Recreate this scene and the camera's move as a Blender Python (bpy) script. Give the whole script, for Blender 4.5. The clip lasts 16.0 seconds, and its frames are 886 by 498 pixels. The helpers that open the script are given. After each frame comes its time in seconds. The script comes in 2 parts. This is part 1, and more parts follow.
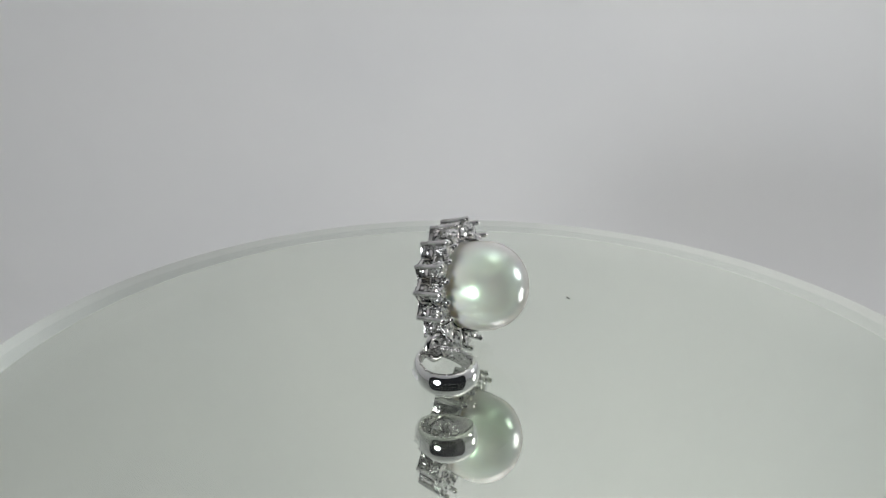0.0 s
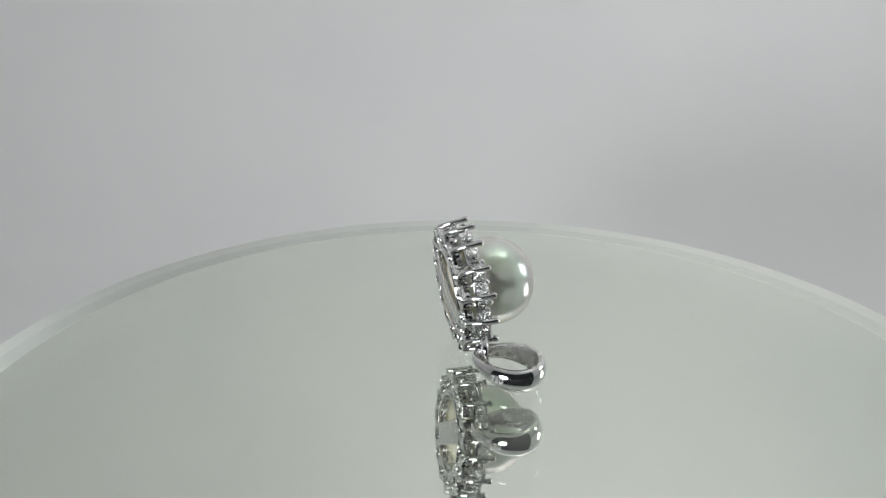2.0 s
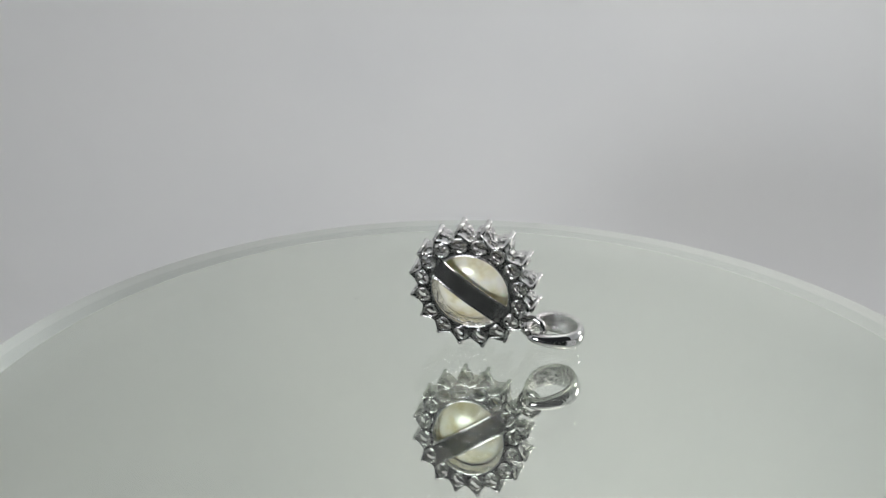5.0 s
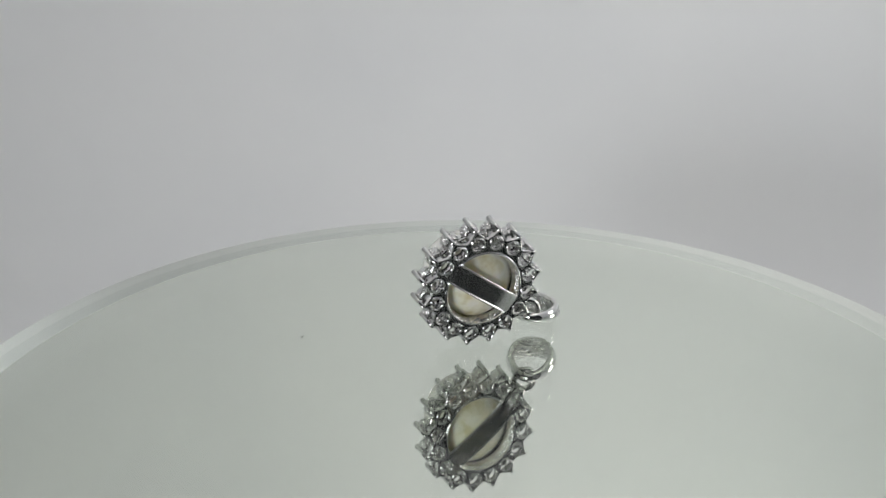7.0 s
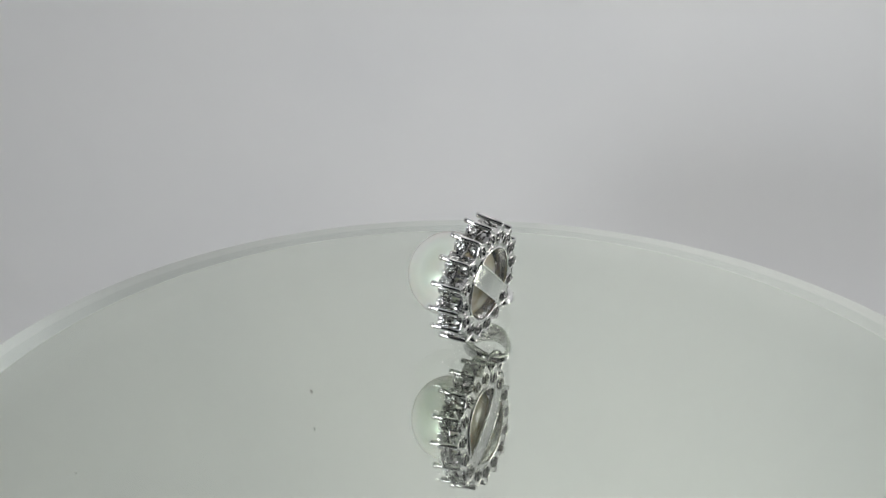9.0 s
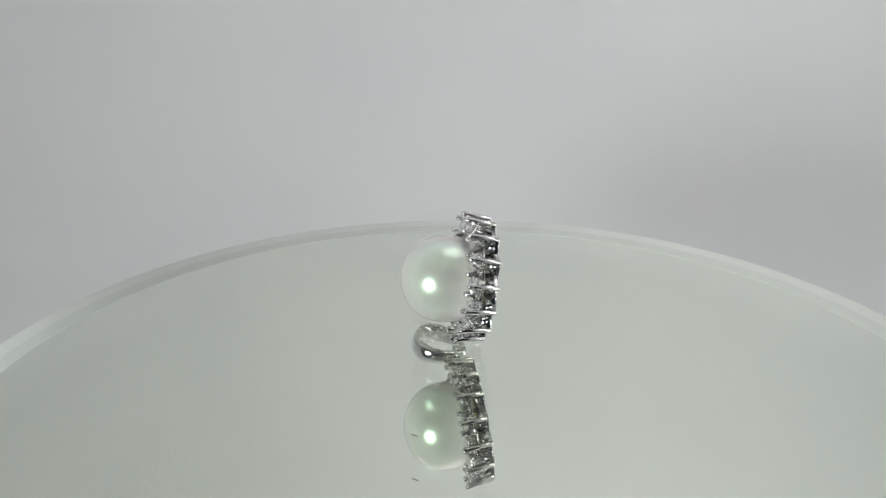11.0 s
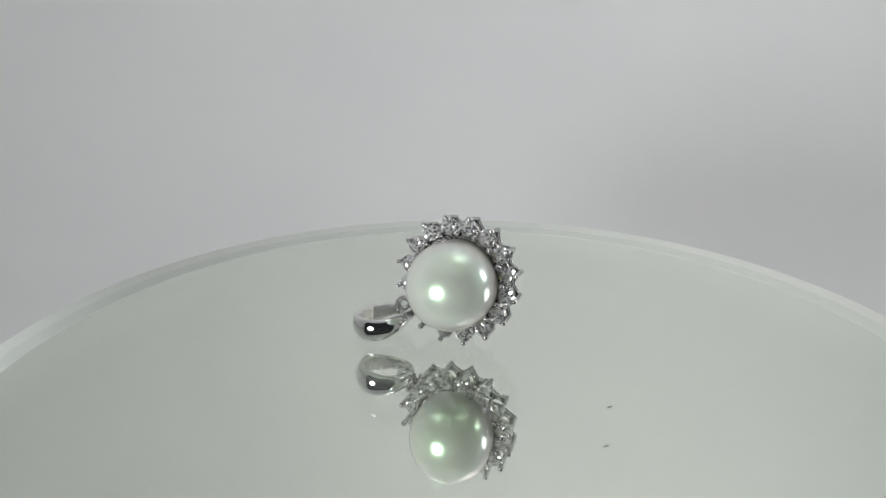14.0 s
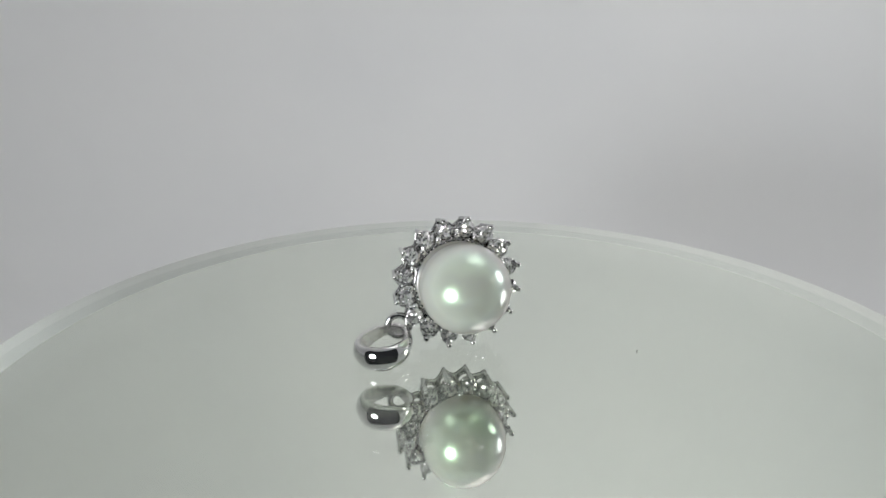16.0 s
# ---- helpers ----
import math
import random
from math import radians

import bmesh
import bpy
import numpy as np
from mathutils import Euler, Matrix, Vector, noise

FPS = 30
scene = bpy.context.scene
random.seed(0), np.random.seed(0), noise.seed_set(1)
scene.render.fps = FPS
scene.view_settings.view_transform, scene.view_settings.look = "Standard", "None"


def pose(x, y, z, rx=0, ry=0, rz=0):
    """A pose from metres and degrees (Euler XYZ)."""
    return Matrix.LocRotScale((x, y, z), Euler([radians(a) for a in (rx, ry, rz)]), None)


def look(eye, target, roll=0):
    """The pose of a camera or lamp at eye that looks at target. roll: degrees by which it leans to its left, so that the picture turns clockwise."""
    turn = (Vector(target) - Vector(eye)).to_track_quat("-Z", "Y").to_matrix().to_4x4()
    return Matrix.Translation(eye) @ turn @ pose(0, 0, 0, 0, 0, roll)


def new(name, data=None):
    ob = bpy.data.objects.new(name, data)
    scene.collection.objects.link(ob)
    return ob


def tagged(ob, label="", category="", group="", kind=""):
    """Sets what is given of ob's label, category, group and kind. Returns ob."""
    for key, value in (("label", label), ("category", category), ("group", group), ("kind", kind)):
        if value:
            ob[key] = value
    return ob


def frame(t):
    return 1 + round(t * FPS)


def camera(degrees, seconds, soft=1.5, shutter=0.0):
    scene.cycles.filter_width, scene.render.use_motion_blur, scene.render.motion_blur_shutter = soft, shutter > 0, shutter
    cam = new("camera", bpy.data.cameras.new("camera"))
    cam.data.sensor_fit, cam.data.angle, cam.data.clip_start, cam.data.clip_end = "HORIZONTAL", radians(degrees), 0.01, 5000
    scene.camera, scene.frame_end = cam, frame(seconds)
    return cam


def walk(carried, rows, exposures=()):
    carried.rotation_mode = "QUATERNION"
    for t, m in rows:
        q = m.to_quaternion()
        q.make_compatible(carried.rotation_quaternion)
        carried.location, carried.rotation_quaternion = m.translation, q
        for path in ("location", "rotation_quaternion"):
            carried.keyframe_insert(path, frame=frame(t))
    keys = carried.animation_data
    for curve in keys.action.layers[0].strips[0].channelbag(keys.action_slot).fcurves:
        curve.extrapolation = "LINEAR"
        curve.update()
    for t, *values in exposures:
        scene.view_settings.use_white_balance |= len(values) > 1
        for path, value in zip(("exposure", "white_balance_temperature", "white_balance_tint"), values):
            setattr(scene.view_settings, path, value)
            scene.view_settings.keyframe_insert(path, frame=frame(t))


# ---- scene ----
W = 19.371  # turntable speed, degrees per second
cam = camera(71.70, 16.0, soft=1.3)
EYE = pose(0, -0.055583, 0.027514, 90 - 17.84, 0, 2.306) @ pose(0, 0, 0, 0, 0, -0.17)
walk(cam, [(0, EYE), (16, EYE)], exposures=[(0, -0.03, 6500, 10), (16, -0.03, 6500, 10)])

# ---- world, lamps ----
world = bpy.data.worlds.new("dim_room")
world.use_nodes = True
world.node_tree.nodes["Background"].inputs[0].default_value = (0.52, 0.55, 0.6, 1)
world.node_tree.nodes["Background"].inputs[1].default_value = 0.035
scene.world = world


def area_lamp(name, at, aim, power, size, size_y=None, colour=(1, 1, 1), spread=180):
    data = bpy.data.lights.new(name, "AREA")
    data.energy, data.color, data.spread = power, colour, radians(spread)
    data.shape = "ELLIPSE" if size_y else "DISK"
    data.size = size
    if size_y:
        data.size_y = size_y
    ob = new(name, data)
    ob.matrix_world = look(at, aim)
    return ob


area_lamp("top_lamp", (0.066, 0.012, 0.205), (0.035, 0.175, 0.165), 0.25, 0.105, colour=(1, 0.975, 0.94), spread=160)
area_lamp("side_lamp", (0.208, 0.051, 0.063), (0, 0, 0.006), 0.08, 0.055, 0.07, colour=(1, 0.98, 0.95))
area_lamp("front_lamp", (-0.136, -0.206, 0.002), (0.12, 0.2, 0.05), 0.195, 0.094, colour=(0.95, 0.98, 1), spread=105)


# ---- materials ----
def material(name):
    m = bpy.data.materials.new(name)
    m.use_nodes = True
    return m, m.node_tree.nodes, m.node_tree.links, m.node_tree.nodes["Principled BSDF"]


def noise_node(nodes, links, scale, detail=4.0):
    coord = nodes.new("ShaderNodeTexCoord")
    n = nodes.new("ShaderNodeTexNoise")
    n.inputs["Scale"].default_value, n.inputs["Detail"].default_value = scale, detail
    links.new(coord.outputs["Object"], n.inputs["Vector"])
    return n


def ramp(nodes, links, source, stops):
    r = nodes.new("ShaderNodeValToRGB")
    for i, (at, col) in enumerate(stops):
        e = r.color_ramp.elements[i] if i < 2 else r.color_ramp.elements.new(at)
        e.position, e.color = at, (*col, 1)
    links.new(source, r.inputs[0])
    return r


def bump(nodes, links, source, bsdf, strength, distance):
    b = nodes.new("ShaderNodeBump")
    b.inputs["Strength"].default_value, b.inputs["Distance"].default_value = strength, distance
    links.new(source, b.inputs["Height"])
    links.new(b.outputs[0], bsdf.inputs["Normal"])


def surface(name, dark, light, scale, rough, metal=0.0, strength=0.0, distance=0.0001, rough_span=0.0):
    m, nodes, links, p = material(name)
    n = noise_node(nodes, links, scale)
    r = ramp(nodes, links, n.outputs["Fac"], [(0.3, dark), (0.7, light)])
    links.new(r.outputs[0], p.inputs["Base Color"])
    p.inputs["Metallic"].default_value, p.inputs["Roughness"].default_value = metal, rough
    if rough_span:
        q = nodes.new("ShaderNodeMapRange")
        q.inputs["To Min"].default_value, q.inputs["To Max"].default_value = rough - rough_span, rough + rough_span
        links.new(n.outputs["Fac"], q.inputs["Value"])
        links.new(q.outputs[0], p.inputs["Roughness"])
    if strength:
        fine = noise_node(nodes, links, scale * 12)
        bump(nodes, links, fine.outputs["Fac"], p, strength, distance)
    return m


CLOTH = surface("white_cloth", (0.731, 0.741, 0.749), (0.771, 0.776, 0.775), 9, 0.9, strength=0.15, distance=0.0002)
TABLE = surface("dark_table", (0.16, 0.13, 0.10), (0.24, 0.2, 0.16), 14, 0.5, strength=0.1)
GOLD = surface("white_gold", (0.69, 0.688, 0.685), (0.77, 0.767, 0.763), 700, 0.13, 1.0, 0.10, 0.00002, 0.06)
HAMMERED = surface("rough_inner_white_gold", (0.80, 0.79, 0.78), (0.88, 0.87, 0.86), 160, 0.16, 1.0, 1.0, 0.0004, 0.08)
BASKET = surface("bright_cut_white_gold", (0.74, 0.735, 0.73), (0.82, 0.815, 0.81), 220, 0.12, 1.0, 1.0, 0.0004, 0.06)
BRIGHT_GOLD = surface("polished_white_gold", (0.80, 0.80, 0.80), (0.84, 0.84, 0.84), 300, 0.045, 1.0, 0.02, 0.00002, 0.02)
FROST = surface("stamped_metal", (0.75, 0.75, 0.75), (0.9, 0.9, 0.9), 3000, 0.6, 0.25)
DRUM = surface("grey_plastic", (0.25, 0.25, 0.25), (0.3, 0.3, 0.3), 60, 0.5)
CRUMB = surface("pale_dust", (0.75, 0.73, 0.7), (0.9, 0.9, 0.88), 3000, 0.6)
LINT = surface("grey_lint", (0.22, 0.21, 0.195), (0.32, 0.31, 0.29), 2000, 0.9)


def pearl_material():
    m, nodes, links, p = material("pearl_nacre")
    coord = nodes.new("ShaderNodeTexCoord")
    split = nodes.new("ShaderNodeSeparateXYZ")
    links.new(coord.outputs["Object"], split.inputs[0])
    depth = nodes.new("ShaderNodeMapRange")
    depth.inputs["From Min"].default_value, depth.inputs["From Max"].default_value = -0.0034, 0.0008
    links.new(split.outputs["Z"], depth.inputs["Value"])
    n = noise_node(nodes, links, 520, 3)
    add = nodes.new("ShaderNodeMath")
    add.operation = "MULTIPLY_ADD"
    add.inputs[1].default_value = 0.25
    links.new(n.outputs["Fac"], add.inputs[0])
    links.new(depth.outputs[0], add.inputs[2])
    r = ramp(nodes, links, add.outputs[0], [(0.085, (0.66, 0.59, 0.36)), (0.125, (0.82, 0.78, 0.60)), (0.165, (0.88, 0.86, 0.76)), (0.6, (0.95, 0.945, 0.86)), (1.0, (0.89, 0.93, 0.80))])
    g = ramp(nodes, links, add.outputs[0], [(0.08, (0.92, 0.86, 0.68)), (0.6, (0.95, 0.94, 0.87)), (1.0, (0.90, 0.94, 0.83))])
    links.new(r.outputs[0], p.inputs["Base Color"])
    # body of the pearl: translucent, softly reflecting, duller on the drilled back
    gloss = nodes.new("ShaderNodeMapRange")
    gloss.inputs["To Min"].default_value, gloss.inputs["To Max"].default_value = 0.02, 0.62
    links.new(depth.outputs[0], gloss.inputs["Value"])
    links.new(gloss.outputs[0], p.inputs["Metallic"])
    p.inputs["Roughness"].default_value = 0.24
    p.inputs["Coat Roughness"].default_value = 0.16
    p.inputs["Subsurface Weight"].default_value = 0.4
    p.inputs["Subsurface Radius"].default_value = (1.0, 0.85, 0.55)
    p.inputs["Subsurface Scale"].default_value = 0.004
    # orient: interference in the outer nacre
    film = nodes.new("ShaderNodeBsdfPrincipled")
    links.new(g.outputs[0], film.inputs["Base Color"])
    film.inputs["IOR"].default_value = 3.4
    film.inputs["Roughness"].default_value = 0.26
    film.inputs["Thin Film Thickness"].default_value = 478
    film.inputs["Thin Film IOR"].default_value = 1.7
    mix = nodes.new("ShaderNodeMixShader")
    share = nodes.new("ShaderNodeMath")
    share.operation = "MULTIPLY"
    share.inputs[1].default_value = 0.72
    links.new(gloss.outputs[0], share.inputs[0])
    links.new(share.outputs[0], mix.inputs[0])
    links.new(p.outputs[0], mix.inputs[1])
    links.new(film.outputs[0], mix.inputs[2])
    links.new(mix.outputs[0], nodes["Material Output"].inputs["Surface"])
    fine = noise_node(nodes, links, 2500, 2)
    bump(nodes, links, fine.outputs["Fac"], p, 0.03, 0.00002)
    coat = nodes.new("ShaderNodeMapRange")
    coat.inputs["To Min"].default_value, coat.inputs["To Max"].default_value = 0.25, 0.5
    links.new(depth.outputs[0], coat.inputs["Value"])
    links.new(coat.outputs[0], p.inputs["Coat Weight"])
    return m


def dusty_glass_material(name, colour, ior):
    """Clear glass under a faint, uneven film of dust that greys its reflections a little."""
    m, nodes, links, p = material(name)
    p.inputs["Base Color"].default_value = (*colour, 1)
    p.inputs["Transmission Weight"].default_value = 1.0
    p.inputs["IOR"].default_value = ior
    p.inputs["Roughness"].default_value = 0.0
    dust = nodes.new("ShaderNodeBsdfDiffuse")
    dust.inputs["Color"].default_value = (0.86, 0.84, 0.81, 1)
    n = noise_node(nodes, links, 60, 5)
    cover = nodes.new("ShaderNodeMapRange")
    cover.inputs["From Min"].default_value, cover.inputs["From Max"].default_value = 0.3, 0.7
    cover.inputs["To Min"].default_value, cover.inputs["To Max"].default_value = 0.02, 0.03
    links.new(n.outputs["Fac"], cover.inputs["Value"])
    mix = nodes.new("ShaderNodeMixShader")
    links.new(cover.outputs[0], mix.inputs[0])
    links.new(p.outputs[0], mix.inputs[1])
    links.new(dust.outputs[0], mix.inputs[2])
    links.new(mix.outputs[0], nodes["Material Output"].inputs["Surface"])
    return m


def frosted_material(name, colour):
    """Finely ground glass: scatters light on both sides."""
    m, nodes, links, p = material(name)
    n = noise_node(nodes, links, 900, 2)
    r = ramp(nodes, links, n.outputs["Fac"], [(0.3, tuple(0.97 * c for c in colour)), (0.7, colour)])
    through_light = nodes.new("ShaderNodeBsdfTranslucent")
    links.new(r.outputs[0], p.inputs["Base Color"])
    links.new(r.outputs[0], through_light.inputs["Color"])
    p.inputs["Roughness"].default_value = 0.5
    mix = nodes.new("ShaderNodeMixShader")
    mix.inputs[0].default_value = 0.88
    links.new(p.outputs[0], mix.inputs[1])
    links.new(through_light.outputs[0], mix.inputs[2])
    links.new(mix.outputs[0], nodes["Material Output"].inputs["Surface"])
    return m


def diamond_material():
    """Clear stone whose inner reflections break up into many small flashing facets."""
    m, nodes, links, p = material("diamond")
    p.inputs["Base Color"].default_value = (0.97, 0.97, 0.97, 1)
    p.inputs["Transmission Weight"].default_value = 0.6
    p.inputs["IOR"].default_value = 2.0
    p.inputs["Roughness"].default_value = 0.02
    p.inputs["Metallic"].default_value = 0.56
    coord = nodes.new("ShaderNodeTexCoord")
    cells = nodes.new("ShaderNodeTexVoronoi")
    cells.inputs["Scale"].default_value = 3600
    links.new(coord.outputs["Object"], cells.inputs["Vector"])
    shift = nodes.new("ShaderNodeVectorMath")
    shift.operation = "MULTIPLY_ADD"
    shift.inputs[1].default_value, shift.inputs[2].default_value = (1.6, 1.6, 1.6), (-0.8, -0.8, -0.8)
    links.new(cells.outputs["Color"], shift.inputs[0])
    geo = nodes.new("ShaderNodeNewGeometry")
    add = nodes.new("ShaderNodeVectorMath")
    links.new(geo.outputs["Normal"], add.inputs[0])
    links.new(shift.outputs[0], add.inputs[1])
    norm = nodes.new("ShaderNodeVectorMath")
    norm.operation = "NORMALIZE"
    links.new(add.outputs[0], norm.inputs[0])
    links.new(norm.outputs[0], p.inputs["Normal"])
    return m


PEARL = pearl_material()
DIAMOND = diamond_material()
GLASS = dusty_glass_material("greenish_glass", (0.949, 0.988, 0.905), 1.5)
GROUND = frosted_material("ground_glass_edge", (0.95, 0.97, 0.95))
MIRROR = surface("silvered_mirror", (0.91, 0.925, 0.915), (0.93, 0.945, 0.935), 40, 0.012, 1.0)


# ---- mesh tools: coordinates in millimetres ----
def part(name, bm, mat, parent=None, label="", m=None, smooth=True):
    if m is not None:
        bm.transform(m)
    bm.transform(Matrix.Scale(0.001, 4))
    bmesh.ops.recalc_face_normals(bm, faces=bm.faces)
    data = bpy.data.meshes.new(name)
    bm.to_mesh(data)
    bm.free()
    data.materials.append(mat)
    if smooth:
        data.polygons.foreach_set("use_smooth", [True] * len(data.polygons))
    ob = new(name, data)
    ob.parent = parent
    return tagged(ob, label)


def lathe(profile, steps=32, closed=False):
    """Turns a profile of (r, z) round z."""
    bm = bmesh.new()
    rows = []
    for r, z in profile:
        if r < 1e-6:
            rows.append([bm.verts.new((0, 0, z))] * steps)
        else:
            rows.append([bm.verts.new((r * math.cos(a), r * math.sin(a), z)) for a in [2 * math.pi * i / steps for i in range(steps)]])
    pairs = list(zip(rows, rows[1:])) + ([(rows[-1], rows[0])] if closed else [])
    for a, b in pairs:
        for i in range(steps):
            j = (i + 1) % steps
            vs = []
            for vert in (a[i], a[j], b[j], b[i]):
                if vert not in vs:
                    vs.append(vert)
            if len(vs) > 2:
                bm.faces.new(vs)
    return bm


def box(x0, x1, y0, y1, z0, z1, bevel=0.0):
    bm = bmesh.new()
    bmesh.ops.create_cube(bm, size=1)
    bm.transform(Matrix.Translation(((x0 + x1) / 2, (y0 + y1) / 2, (z0 + z1) / 2)) @ Matrix.Diagonal((x1 - x0, y1 - y0, z1 - z0, 1)))
    if bevel:
        bmesh.ops.bevel(bm, geom=bm.edges, offset=bevel, segments=2, affect="EDGES", profile=0.5)
    return bm


def tube(points, radius, closed=True, steps=10):
    """A round wire along points."""
    bm = bmesh.new()
    rings, count = [], len(points)
    for i, p in enumerate(points):
        p = Vector(p)
        a = Vector(points[(i - 1) % count] if closed or i else points[0])
        b = Vector(points[(i + 1) % count] if closed or i < count - 1 else points[-1])
        q = (b - a).normalized().to_track_quat("Z", "Y")
        rings.append([bm.verts.new(p + q @ Vector((radius * math.cos(s), radius * math.sin(s), 0))) for s in [2 * math.pi * k / steps for k in range(steps)]])
    for i in range(count if closed else count - 1):
        a, b = rings[i], rings[(i + 1) % count]
        # match the start of neighbouring rings
        k0 = min(range(steps), key=lambda k: (b[k].co - a[0].co).length)
        for k in range(steps):
            bm.faces.new((a[k], a[(k + 1) % steps], b[(k + 1 + k0) % steps], b[(k + k0) % steps]))
    if not closed:
        bm.faces.new(rings[0]), bm.faces.new(rings[-1])
    return bm


# ---- the light tent on its table ----
def build_setting():
    # light tent: an egg-shaped cloth shell round the turntable, open towards the camera's side
    bm = bmesh.new()
    rings, turns = 40, 96
    inner, outer = [], []
    for rad, store in ((1.0, inner), (1.006, outer)):
        for i in range(rings + 1):
            el = -math.pi / 2 + math.pi * i / rings
            z = math.sin(el) * (0.2 if el > 0 else 0.13) * 1000
            store.append([bm.verts.new((250 * rad * math.cos(el) * math.sin(a), 250 * rad * math.cos(el) * math.cos(a), 20 + z * rad))
                          for a in [2 * math.pi * j / turns for j in range(turns)]])
    def is_open(i, j):
        az = abs(360 * (j + 0.5) / turns - 180)
        return az < 65 and 16 <= i < 31
    for i in range(rings):
        for j in range(turns):
            if is_open(i, j):
                continue
            k = (j + 1) % turns
            for g in (inner, outer):
                bm.faces.new((g[i][j], g[i][k], g[i + 1][k], g[i + 1][j]))
            for di, dj, e in ((1, 0, ((i + 1, j), (i + 1, k))), (-1, 0, ((i, j), (i, k))), (0, 1, ((i, k), (i + 1, k))), (0, -1, ((i, j), (i + 1, j)))):
                if 0 <= i + di < rings and is_open(i + di, (j + dj) % turns):
                    (r0, c0), (r1, c1) = e
                    bm.faces.new((inner[r0][c0], inner[r1][c1], outer[r1][c1], outer[r0][c0]))
    bmesh.ops.remove_doubles(bm, verts=bm.verts, dist=1e-3)
    tagged(part("backdrop", bm, CLOTH), "smooth white cloth light tent surrounding the turntable, open in front", "light tent", kind="structure")
    tagged(part("table_top", box(-420, 420, -330, 330, -150, -112, 3), TABLE, smooth=False), "dark table top under the light tent", "table top", kind="structure")


# ---- turntable ----
def build_turntable():
    table = tagged(new("turntable"), "rotating round mirror-backed glass display turntable", "turntable")
    r, t = 46.23, 4.0
    glass = part("glass_disc", lathe([(0, 0), (r - 0.1, 0), (r - 0.03, -0.03), (r, -0.1), (r, -t), (0, -t)], 720), GLASS, table,
                 "clear greenish glass disc with ground edge", smooth=False)
    glass.data.materials.append(GROUND)
    glass.data.materials.append(MIRROR)
    for f in glass.data.polygons:
        if abs(f.normal.z) < 0.99:
            f.material_index = 1
        elif f.center.z * 1000 < -t / 2:   # silvered underside
            f.material_index = 2
    part("mirror_backing", lathe([(0, -t - 0.01), (r, -t - 0.01), (r, -t - 0.2), (0, -t - 0.2)], 720), MIRROR, table, "silvered mirror back", smooth=False)
    part("drum", lathe([(0, -t - 0.3), (38, -t - 0.3), (40, -6), (40, -28), (12, -32), (12, -100), (60, -103), (60, -109), (0, -109)], 96), DRUM, table, "grey plastic drum", smooth=False)
    return table


# ---- the pendant ----
C, AZ, EL, PHI = Vector((0.239, -1.131, 6.494)), radians(-383.144), radians(7.255), 214.495
N = Vector((math.cos(AZ) * math.cos(EL), math.sin(AZ) * math.cos(EL), math.sin(EL)))
H = Vector((-math.sin(AZ), math.cos(AZ), 0))
V = N.cross(H)
FACE = Matrix.Translation(C) @ Matrix((H, V, N)).transposed().to_4x4()
R_TIP, BACK = 6.194, -2.7


def spoke(k):
    return Matrix.Rotation(radians(PHI - 22.5 * k), 4, "Z")


def pin(r0, z0, r1, z1, radius, head):
    """A round pin with a beaded head, from (r0, z0) to (r1, z1) in the plane of a spoke."""
    d = Vector((r1 - r0, 0, z1 - z0))
    n = d.length
    prof = [(0, 0), (radius, 0), (radius, n - head * 1.3)]
    for i in range(1, 9):
        a = math.pi * (0.22 + 0.78 * i / 8)
        prof.append((head * math.sin(a) if i < 8 else 0, n - head * 0.35 - head * math.cos(a)))
    bm = lathe(prof, 12)
    bm.transform(Matrix.Translation((r0, 0, z0)) @ d.to_track_quat("Z", "Y").to_matrix().to_4x4())
    return bm


def brilliant(r):
    bm = bmesh.new()
    for count, rad, z, turn in ((8, 0.54, 0.32, 0), (8, 0.80, 0.20, 0.5), (16, 0.96, 0.07, 0.5), (16, 1, 0.02, 0), (16, 1, -0.02, 0), (16, 0.80, -0.25, 0.5), (12, 0.55, -0.52, 0), (8, 0.28, -0.78, 0.5), (1, 0, -1.0, 0)):
        for i in range(count):
            a = 2 * math.pi * (i + turn) / count
            bm.verts.new((rad * r * math.cos(a), rad * r * math.sin(a), z * r))
    rnd = random.Random(4)
    for v in bm.verts:
        if 0.05 < abs(v.co.z / r) < 0.3 or v.co.z / r < -0.05:
            v.co *= 1 + rnd.uniform(-0.05, 0.05)
    bmesh.ops.convex_hull(bm, input=bm.verts)
    return bm


def cradle():
    """Two thin arms that spread from the outer claw to the inner claws, under the stone's girdle."""
    bm = bmesh.new()
    for side in (-1, 1):
        a = radians(11.25 * side)
        p0, p1 = Vector((6.08, 0.10 * side, -0.75)), Vector((4.62 * math.cos(a), 4.62 * math.sin(a), -0.45))
        d = (p1 - p0).normalized()
        n = Vector((-d.y, d.x, 0)).normalized() * 0.09
        low, high = Vector((0, 0, -0.14)), Vector((0, 0, 0.06))
        ends = [[bm.verts.new(q + o) for o in (low - n, low + n, high + n * 0.6, high - n * 0.6)] for q in (p0, p1)]
        for i in range(4):
            j = (i + 1) % 4
            bm.faces.new((ends[0][i], ends[0][j], ends[1][j], ends[1][i]))
        bm.faces.new(ends[0]), bm.faces.new(ends[1])
    return bm


def collet():
    """A slanting tube from the pierced plate up to the stone."""
    bm = lathe([(0.55, 0), (0.61, -0.07), (0.69, -0.07), (0.73, 0.04), (0.68, 0.5), (0.74, 0.9), (0.64, 0.9), (0.55, 0.5)], 20, closed=True)
    for v in bm.verts:
        v.co.x += 4.75 + 0.25 * v.co.z
        v.co.z += BACK - 0.04
    return bm


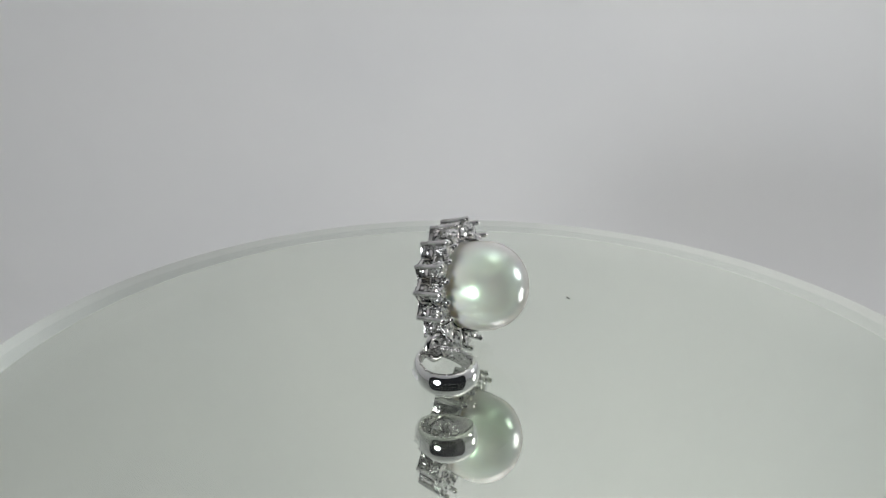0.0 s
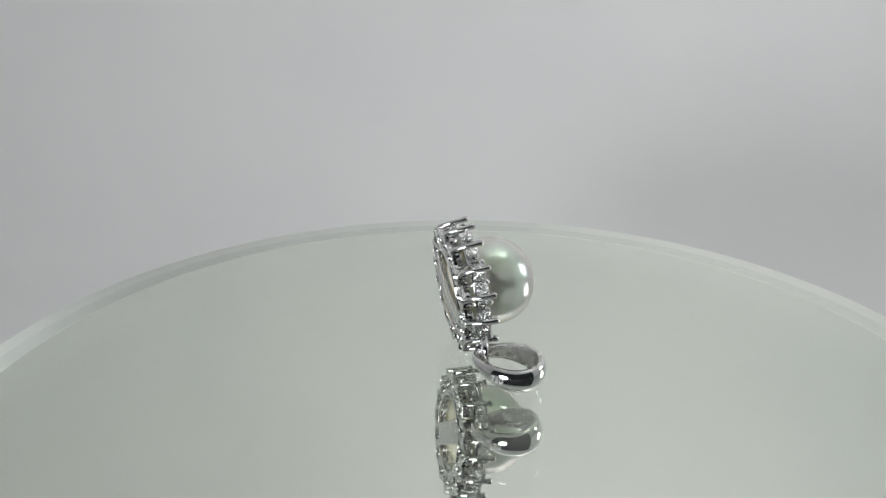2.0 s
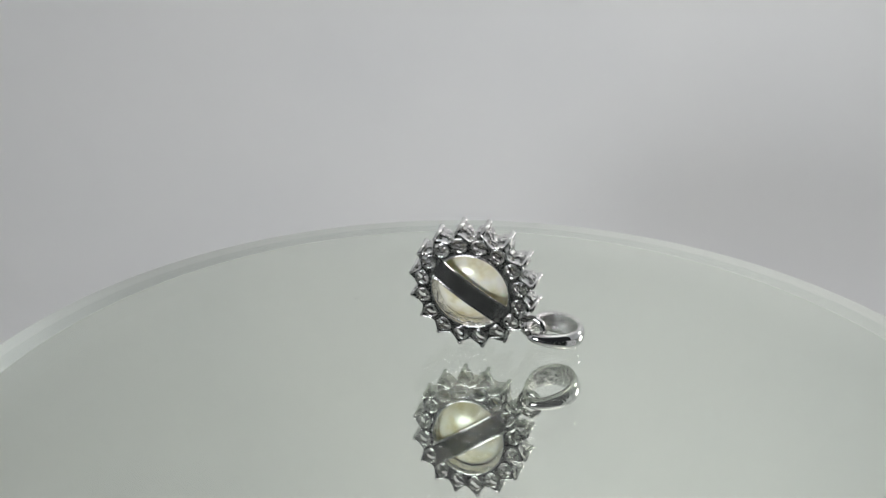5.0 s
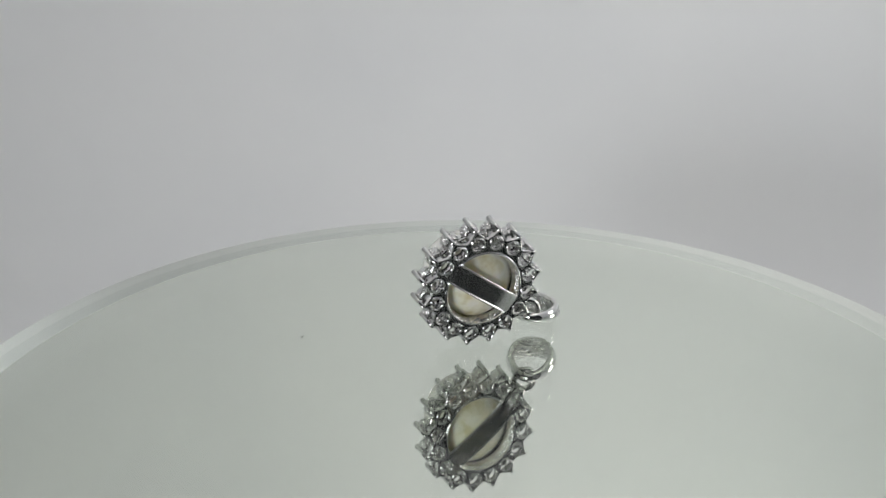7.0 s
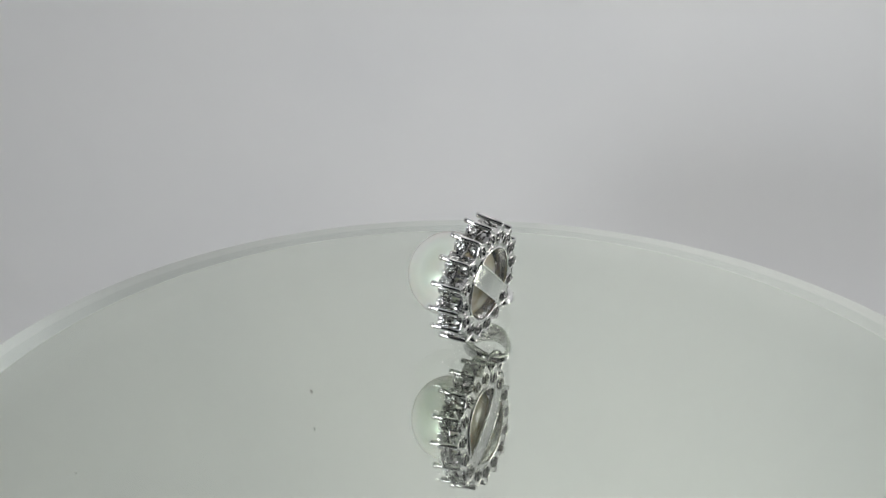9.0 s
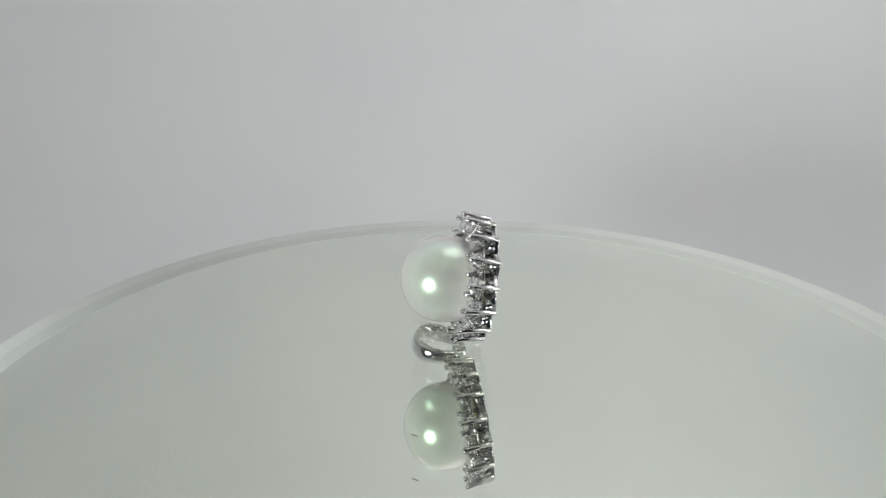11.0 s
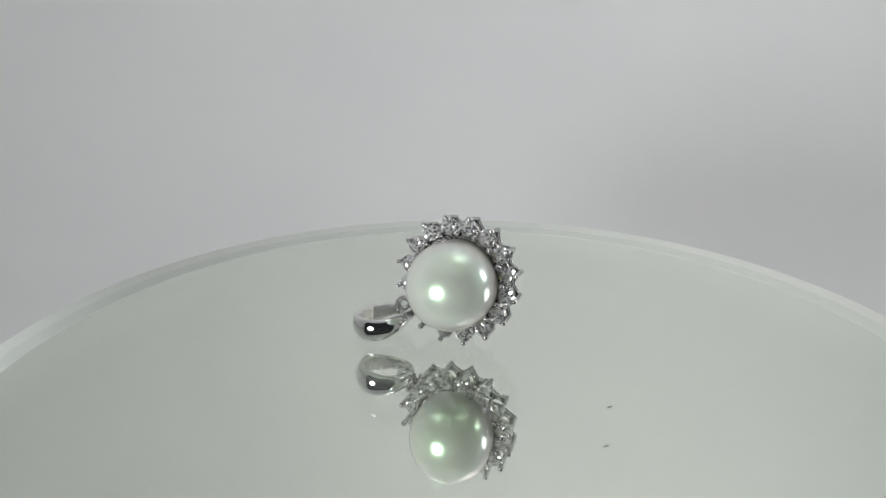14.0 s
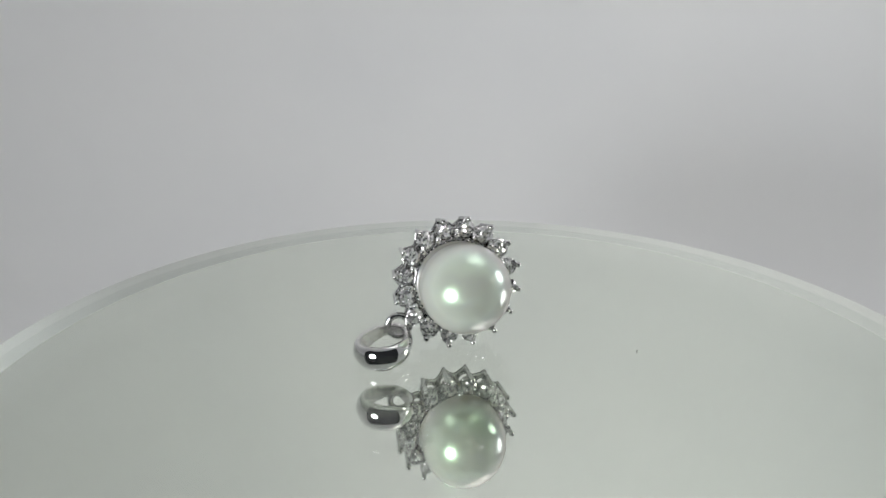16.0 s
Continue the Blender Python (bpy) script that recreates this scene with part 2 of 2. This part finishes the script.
def basket():
    """A faceted cup under the stone, leaning out with it."""
    bm = lathe([(0.70, -1.35), (0.81, -0.95), (0.88, -0.46), (0.80, -0.46), (0.73, -0.95), (0.62, -1.35)], 14, closed=True)
    for v in bm.verts:
        v.co.x += 5.29 + 0.2 * (v.co.z + 0.4)
    return bm


def build_pendant():
    p = tagged(new("pendant"), "white gold pendant, pearl in diamond halo, standing on glass", "pendant")
    size = 4.23
    rows = [(0, -size)]   # round in front, a little fuller towards the back
    for i in range(1, 64):
        z, r = -math.cos(math.pi * i / 64), math.sin(math.pi * i / 64)
        if z < 0:
            k = (abs(z) ** 2.8 + r ** 2.8) ** (-1 / 2.8)
            z, r = z * k, r * k
        else:
            z *= 0.96
        rows.append((size * r, size * z))
    rows.append((0, 0.96 * size))
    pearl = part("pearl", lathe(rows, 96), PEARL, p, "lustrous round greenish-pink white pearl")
    seat = FACE @ Matrix.Translation((0.24, -0.17, 1.65))
    seat.translation *= 0.001
    pearl.matrix_local = seat

    # back plate: scalloped ring, pierced behind each stone
    bm = bmesh.new()
    steps, z0, z1 = 12, BACK, BACK + 0.38
    for k in range(16):
        grid = []
        for i in range(steps + 1):
            f = -0.5 + i / steps
            ang = radians(22.5 * f)
            peak = 1 - abs(2 * f)
            outer = 5.15 + 0.85 * peak ** 1.6
            grid.append((ang, 3.72, outer))
        hole = [(4.75 + 0.62 * math.cos(s), 0.62 * math.sin(s)) for s in [2 * math.pi * j / 16 for j in range(16)]]
        rim = [(a[2] * math.cos(a[0]), a[2] * math.sin(a[0])) for a in grid] + [(a[1] * math.cos(a[0]), a[1] * math.sin(a[0])) for a in reversed(grid)]
        # join the rim to the hole fan-wise by direction from the hole's centre
        def nearest(pt):
            s = math.atan2(pt[1], pt[0] - 4.75) % (2 * math.pi)
            return round(s / (2 * math.pi) * 16) % 16
        vs = {}
        turn = spoke(k)
        def vert(pt, z):
            key = (round(pt[0], 5), round(pt[1], 5), z)
            if key not in vs:
                vs[key] = bm.verts.new(turn @ Vector((pt[0], pt[1], z)))
            return vs[key]
        for i in range(len(rim)):
            a, b = rim[i], rim[(i + 1) % len(rim)]
            ha, hb = nearest(a), nearest(b)
            for z in (z0, z1):
                j = ha
                while j != hb:
                    bm.faces.new((vert(a, z), vert(hole[j], z), vert(hole[(j + 1) % 16], z)))
                    j = (j + 1) % 16 if (hb - ha) % 16 < 8 else (j - 1) % 16
                    if (hb - ha) % 16 >= 8:
                        break
                bm.faces.new((vert(a, z), vert(b, z), vert(hole[hb], z)))
            if not (i == steps or i == len(rim) - 1):
                bm.faces.new((vert(a, z0), vert(b, z0), vert(b, z1), vert(a, z1)))
        for j in range(16):
            a, b = hole[j], hole[(j + 1) % 16]
            bm.faces.new((vert(a, z0), vert(b, z0), vert(b, z1), vert(a, z1)))
    bmesh.ops.remove_doubles(bm, verts=bm.verts, dist=1e-4)
    part("back_plate", bm, GOLD, p, "scalloped pierced back plate", FACE, smooth=False)

    # bright burnished edge that follows the scallops
    line = []
    for i in range(16 * 10):
        f = (i % 10) / 10 - 0.5
        r = 5.15 + 0.85 * (1 - abs(2 * f)) ** 1.6
        line.append(spoke(-(i // 10) - f) @ Vector((r, 0, BACK + 0.02)))
    part("scallop_edge", tube(line, 0.075, steps=6), BRIGHT_GOLD, p, "burnished scalloped edge", FACE)

    # strap across the back, from the bail's side to the far side
    bm = bmesh.new()
    rows, wide = [], 0.92
    for i in range(81):
        x = -3.8 + 7.6 * i / 80
        lift = -0.28 * (1 - (x / 3.8) ** 2)
        rows.append([bm.verts.new((x, y, BACK + z + lift)) for y, z in
                     ((-wide, 0.0), (-wide + 0.08, -0.06), (wide - 0.08, -0.06), (wide, 0.0), (wide, 0.28), (-wide, 0.28))])
    for a, b in zip(rows, rows[1:]):
        for i in range(6):
            j = (i + 1) % 6
            bm.faces.new((a[i], a[j], b[j], b[i]))
    bm.faces.new(rows[0]), bm.faces.new(rows[-1])
    part("strap", bm, GOLD, p, "broad polished strap bowed across the back", FACE @ spoke(0), smooth=False)

    # each half-moon opening beside the strap has a fine bright rim
    end = math.asin((wide + 0.1) / 3.74)
    for side in (0, math.pi):
        line = [(3.74 * math.cos(end + (math.pi - 2 * end) * i / 48), 3.74 * math.sin(end + (math.pi - 2 * end) * i / 48)) for i in range(49)]
        line += [(-3.5 + 7.0 * i / 24, wide + 0.06) for i in range(25)]
        pts = [Vector((x, y, BACK - (0.28 * (1 - (x / 3.8) ** 2) + 0.05 if i > 48 else 0.06))) for i, (x, y) in enumerate(line)]
        part("window_rim", tube(pts, 0.10, steps=8), BRIGHT_GOLD, p, "thin bright half-moon rim", FACE @ spoke(0) @ Matrix.Rotation(side, 4, "Z"))

    # short tubular wall behind the openings, unevenly cut
    bm = lathe([(3.74, BACK + 0.05), (3.52, -2.1), (3.40, -1.75), (3.55, -1.75), (3.80, BACK + 0.05)], 96, closed=True)
    part("gallery_wall", bm, HAMMERED, p, "rough inner wall round the pearl's back", FACE)

    # gallery rail and pearl seat
    part("gallery_rail", lathe([(5.05, -1.45), (5.18, -1.45), (5.22, -1.32), (5.18, -1.2), (5.05, -1.2)], 96, closed=True), GOLD, p, "", FACE)
    part("pearl_seat", lathe([(3.50, -0.92), (3.62, -0.60), (3.95, -0.45), (4.35, -0.60), (4.45, -0.95), (4.25, -1.0), (3.9, -0.85)], 96, closed=True), GOLD, p, "", FACE)
    bm = bmesh.new()
    for i in range(56):
        m = Matrix.Rotation(2 * math.pi * i / 56, 4, "Z") @ Matrix.Translation((4.12, 0, -0.42))
        bmesh.ops.create_icosphere(bm, subdivisions=1, radius=0.13, matrix=m)
    part("milgrain_beading", bm, GOLD, p, "row of tiny beads round the pearl", FACE)

    first = {}

    def repeat(name, bm, mat, k, label="", smooth=True, pre=Matrix()):
        """Parts of one kind share a mesh; the spoke is in the object's pose."""
        m = FACE @ spoke(k) @ pre
        m.translation *= 0.001
        if name not in first:
            first[name] = part(name, bm, mat, p, label, smooth=smooth)
            first[name].matrix_local = m
        else:
            ob = new(name, first[name].data)
            ob.parent, ob.matrix_local = p, m
            tagged(ob, label)

    for k in range(16):
        fresh = k == 0
        repeat("claw", pin(5.92, BACK + 0.05, R_TIP, 0.1, 0.24, 0.30) if fresh else None, GOLD, k)
        tilt = Matrix.Translation((5.30, 0, -0.38)) @ Matrix.Rotation(radians(9), 4, "Y") @ Matrix.Rotation(k * 1.9, 4, "Z")
        repeat("stone", brilliant(0.84) if fresh else None, DIAMOND, k, "brilliant-cut diamond", smooth=False, pre=tilt)
        repeat("cradle", cradle() if fresh else None, GOLD, k)
        repeat("basket", basket() if fresh else None, BASKET, k, smooth=False)
        repeat("collet", collet() if fresh else None, GOLD, k)
    for k in range(16):
        repeat("inner_claw", pin(4.50, BACK + 0.4, 4.70, 0.05, 0.2, 0.30) if k == 0 else None, GOLD, k + 0.5)

    build_bail(p)
    return p


def build_bail(p):
    # small ring between halo and bail
    link = Vector((-2.72, -6.16, 2.42))
    q = Vector((0.80, -0.59, 0.12)).to_track_quat("Z", "Y").to_matrix().to_4x4()
    ring = [Vector((1.05 * math.cos(a), 1.05 * math.sin(a), 0)) for a in [2 * math.pi * i / 28 for i in range(28)]]
    part("jump_ring", tube(ring, 0.33), GOLD, p, "small round connecting ring", Matrix.Translation(link) @ q)

    # bail: a tapering band bent into a drop shape, lying on the glass
    az, dip, lean = -0.962, -0.112, 0.068
    ux = Vector((math.cos(az) * math.cos(dip), math.sin(az) * math.cos(dip), math.sin(dip)))
    up = (Vector((0, 0, 1)) - ux * ux.z).normalized()
    uy = up.cross(ux) * math.cos(lean) + up * math.sin(lean)
    uz = ux.cross(uy)
    m = Matrix.Translation((-1.836, -8.287, 1.53)) @ Matrix((ux, uy, uz)).transposed().to_4x4()
    bm = bmesh.new()
    count, rows = 72, []
    for i in range(count):
        a = 2 * math.pi * i / count
        f = (1 + math.cos(a)) / 2
        mid = Vector((2.798 * math.cos(a) - 0.25 * (1 - f) ** 3, 2.641 * math.sin(a) * (0.6 + 0.4 * f ** 0.5), 0))
        out = Vector((math.cos(a), math.sin(a) * 1.05, 0)).normalized()
        half = 0.45 + 0.745 * f ** 0.8
        thick = 0.27 + 0.22 * f
        row = []
        for s in range(9):   # domed outside
            g = -1 + 2 * s / 8
            row.append(mid + out * (thick * (1 - 0.95 * abs(g) ** 2.1)) + Vector((0, 0, half * g)))
        for s in range(5):   # flat inside
            g = 0.92 - 1.84 * s / 4
            row.append(mid - out * 0.36 + Vector((0, 0, half * g)))
        rows.append([bm.verts.new(x) for x in row])
    for i in range(count):
        a, b = rows[i], rows[(i + 1) % count]
        for s in range(len(a)):
            e = (s + 1) % len(a)
            face = bm.faces.new((a[s], a[e], b[e], b[s]))
            face.material_index = 1 if s >= 8 else 0
    bail = part("bail", bm, BRIGHT_GOLD, p, "polished tapering drop-shaped bail", m)
    bail.data.materials.append(HAMMERED)
    # purity stamp on the band's side
    text = bpy.data.curves.new("stamp", "FONT")
    text.body, text.size, text.extrude, text.align_x, text.align_y = "750", 0.00076, 0.00005, "CENTER", "CENTER"
    text.materials.append(FROST)
    ob = new("stamp", text)
    ob.parent = bail
    a = radians(-96)
    f = (1 + math.cos(a)) / 2
    mid = Vector((2.798 * math.cos(a) - 0.25 * (1 - f) ** 3, 2.641 * math.sin(a) * (0.6 + 0.4 * f ** 0.5), 0))
    out = Vector((math.cos(a), math.sin(a) * 1.05, 0)).normalized()
    spot = m @ (mid + out * (0.27 + 0.22 * f + 0.03))
    turn = m.to_3x3() @ Matrix((Vector((0, 0, 1)).cross(out), Vector((0, 0, 1)), out)).transposed()
    ob.matrix_local = Matrix.Translation(spot * 0.001) @ turn.to_4x4()
    tagged(ob, "engraved frosted numerals")
    return bail


# ---- lint on the glass ----
def build_lint(x, y, ang, length):
    pts = [Vector((length * (i / 6 - 0.5), 0.12 * length * math.sin(i * 0.9), 0.05)) for i in range(7)]
    ob = part("lint", tube(pts, 0.05, closed=False, steps=6), LINT, None, "", Matrix.Translation((x, y, 0)) @ Matrix.Rotation(radians(ang), 4, "Z"))
    return tagged(ob, "tiny dark lint fibre lying on the glass disc", "lint")


def build_crumb(x, y):
    bm = bmesh.new()
    bmesh.ops.create_icosphere(bm, subdivisions=2, radius=0.06)
    rnd = random.Random(9)
    for v in bm.verts:
        v.co *= rnd.uniform(0.75, 1.2)
        v.co.x *= 2.2
        v.co.z *= 0.5
    ob = part("dust_speck", bm, CRUMB, None, "", Matrix.Translation((x, y, 0.045)) @ Matrix.Rotation(radians(140), 4, "Z"))
    return tagged(ob, "tiny pale dust speck lying on the glass disc", "dust")


build_setting()
TURNTABLE = build_turntable()
PENDANT = build_pendant()
LINTS = [build_lint(16.55 * math.cos(radians(-316.22)), 16.55 * math.sin(radians(-316.22)), -226, 0.55), build_crumb(24.4, 23.8)]


def motions():
    rows = [(i / 4, pose(0, 0, 0, 0, 0, W * i / 4)) for i in range(65)]
    for thing in (TURNTABLE, PENDANT, *LINTS):
        walk(thing, rows)


motions()
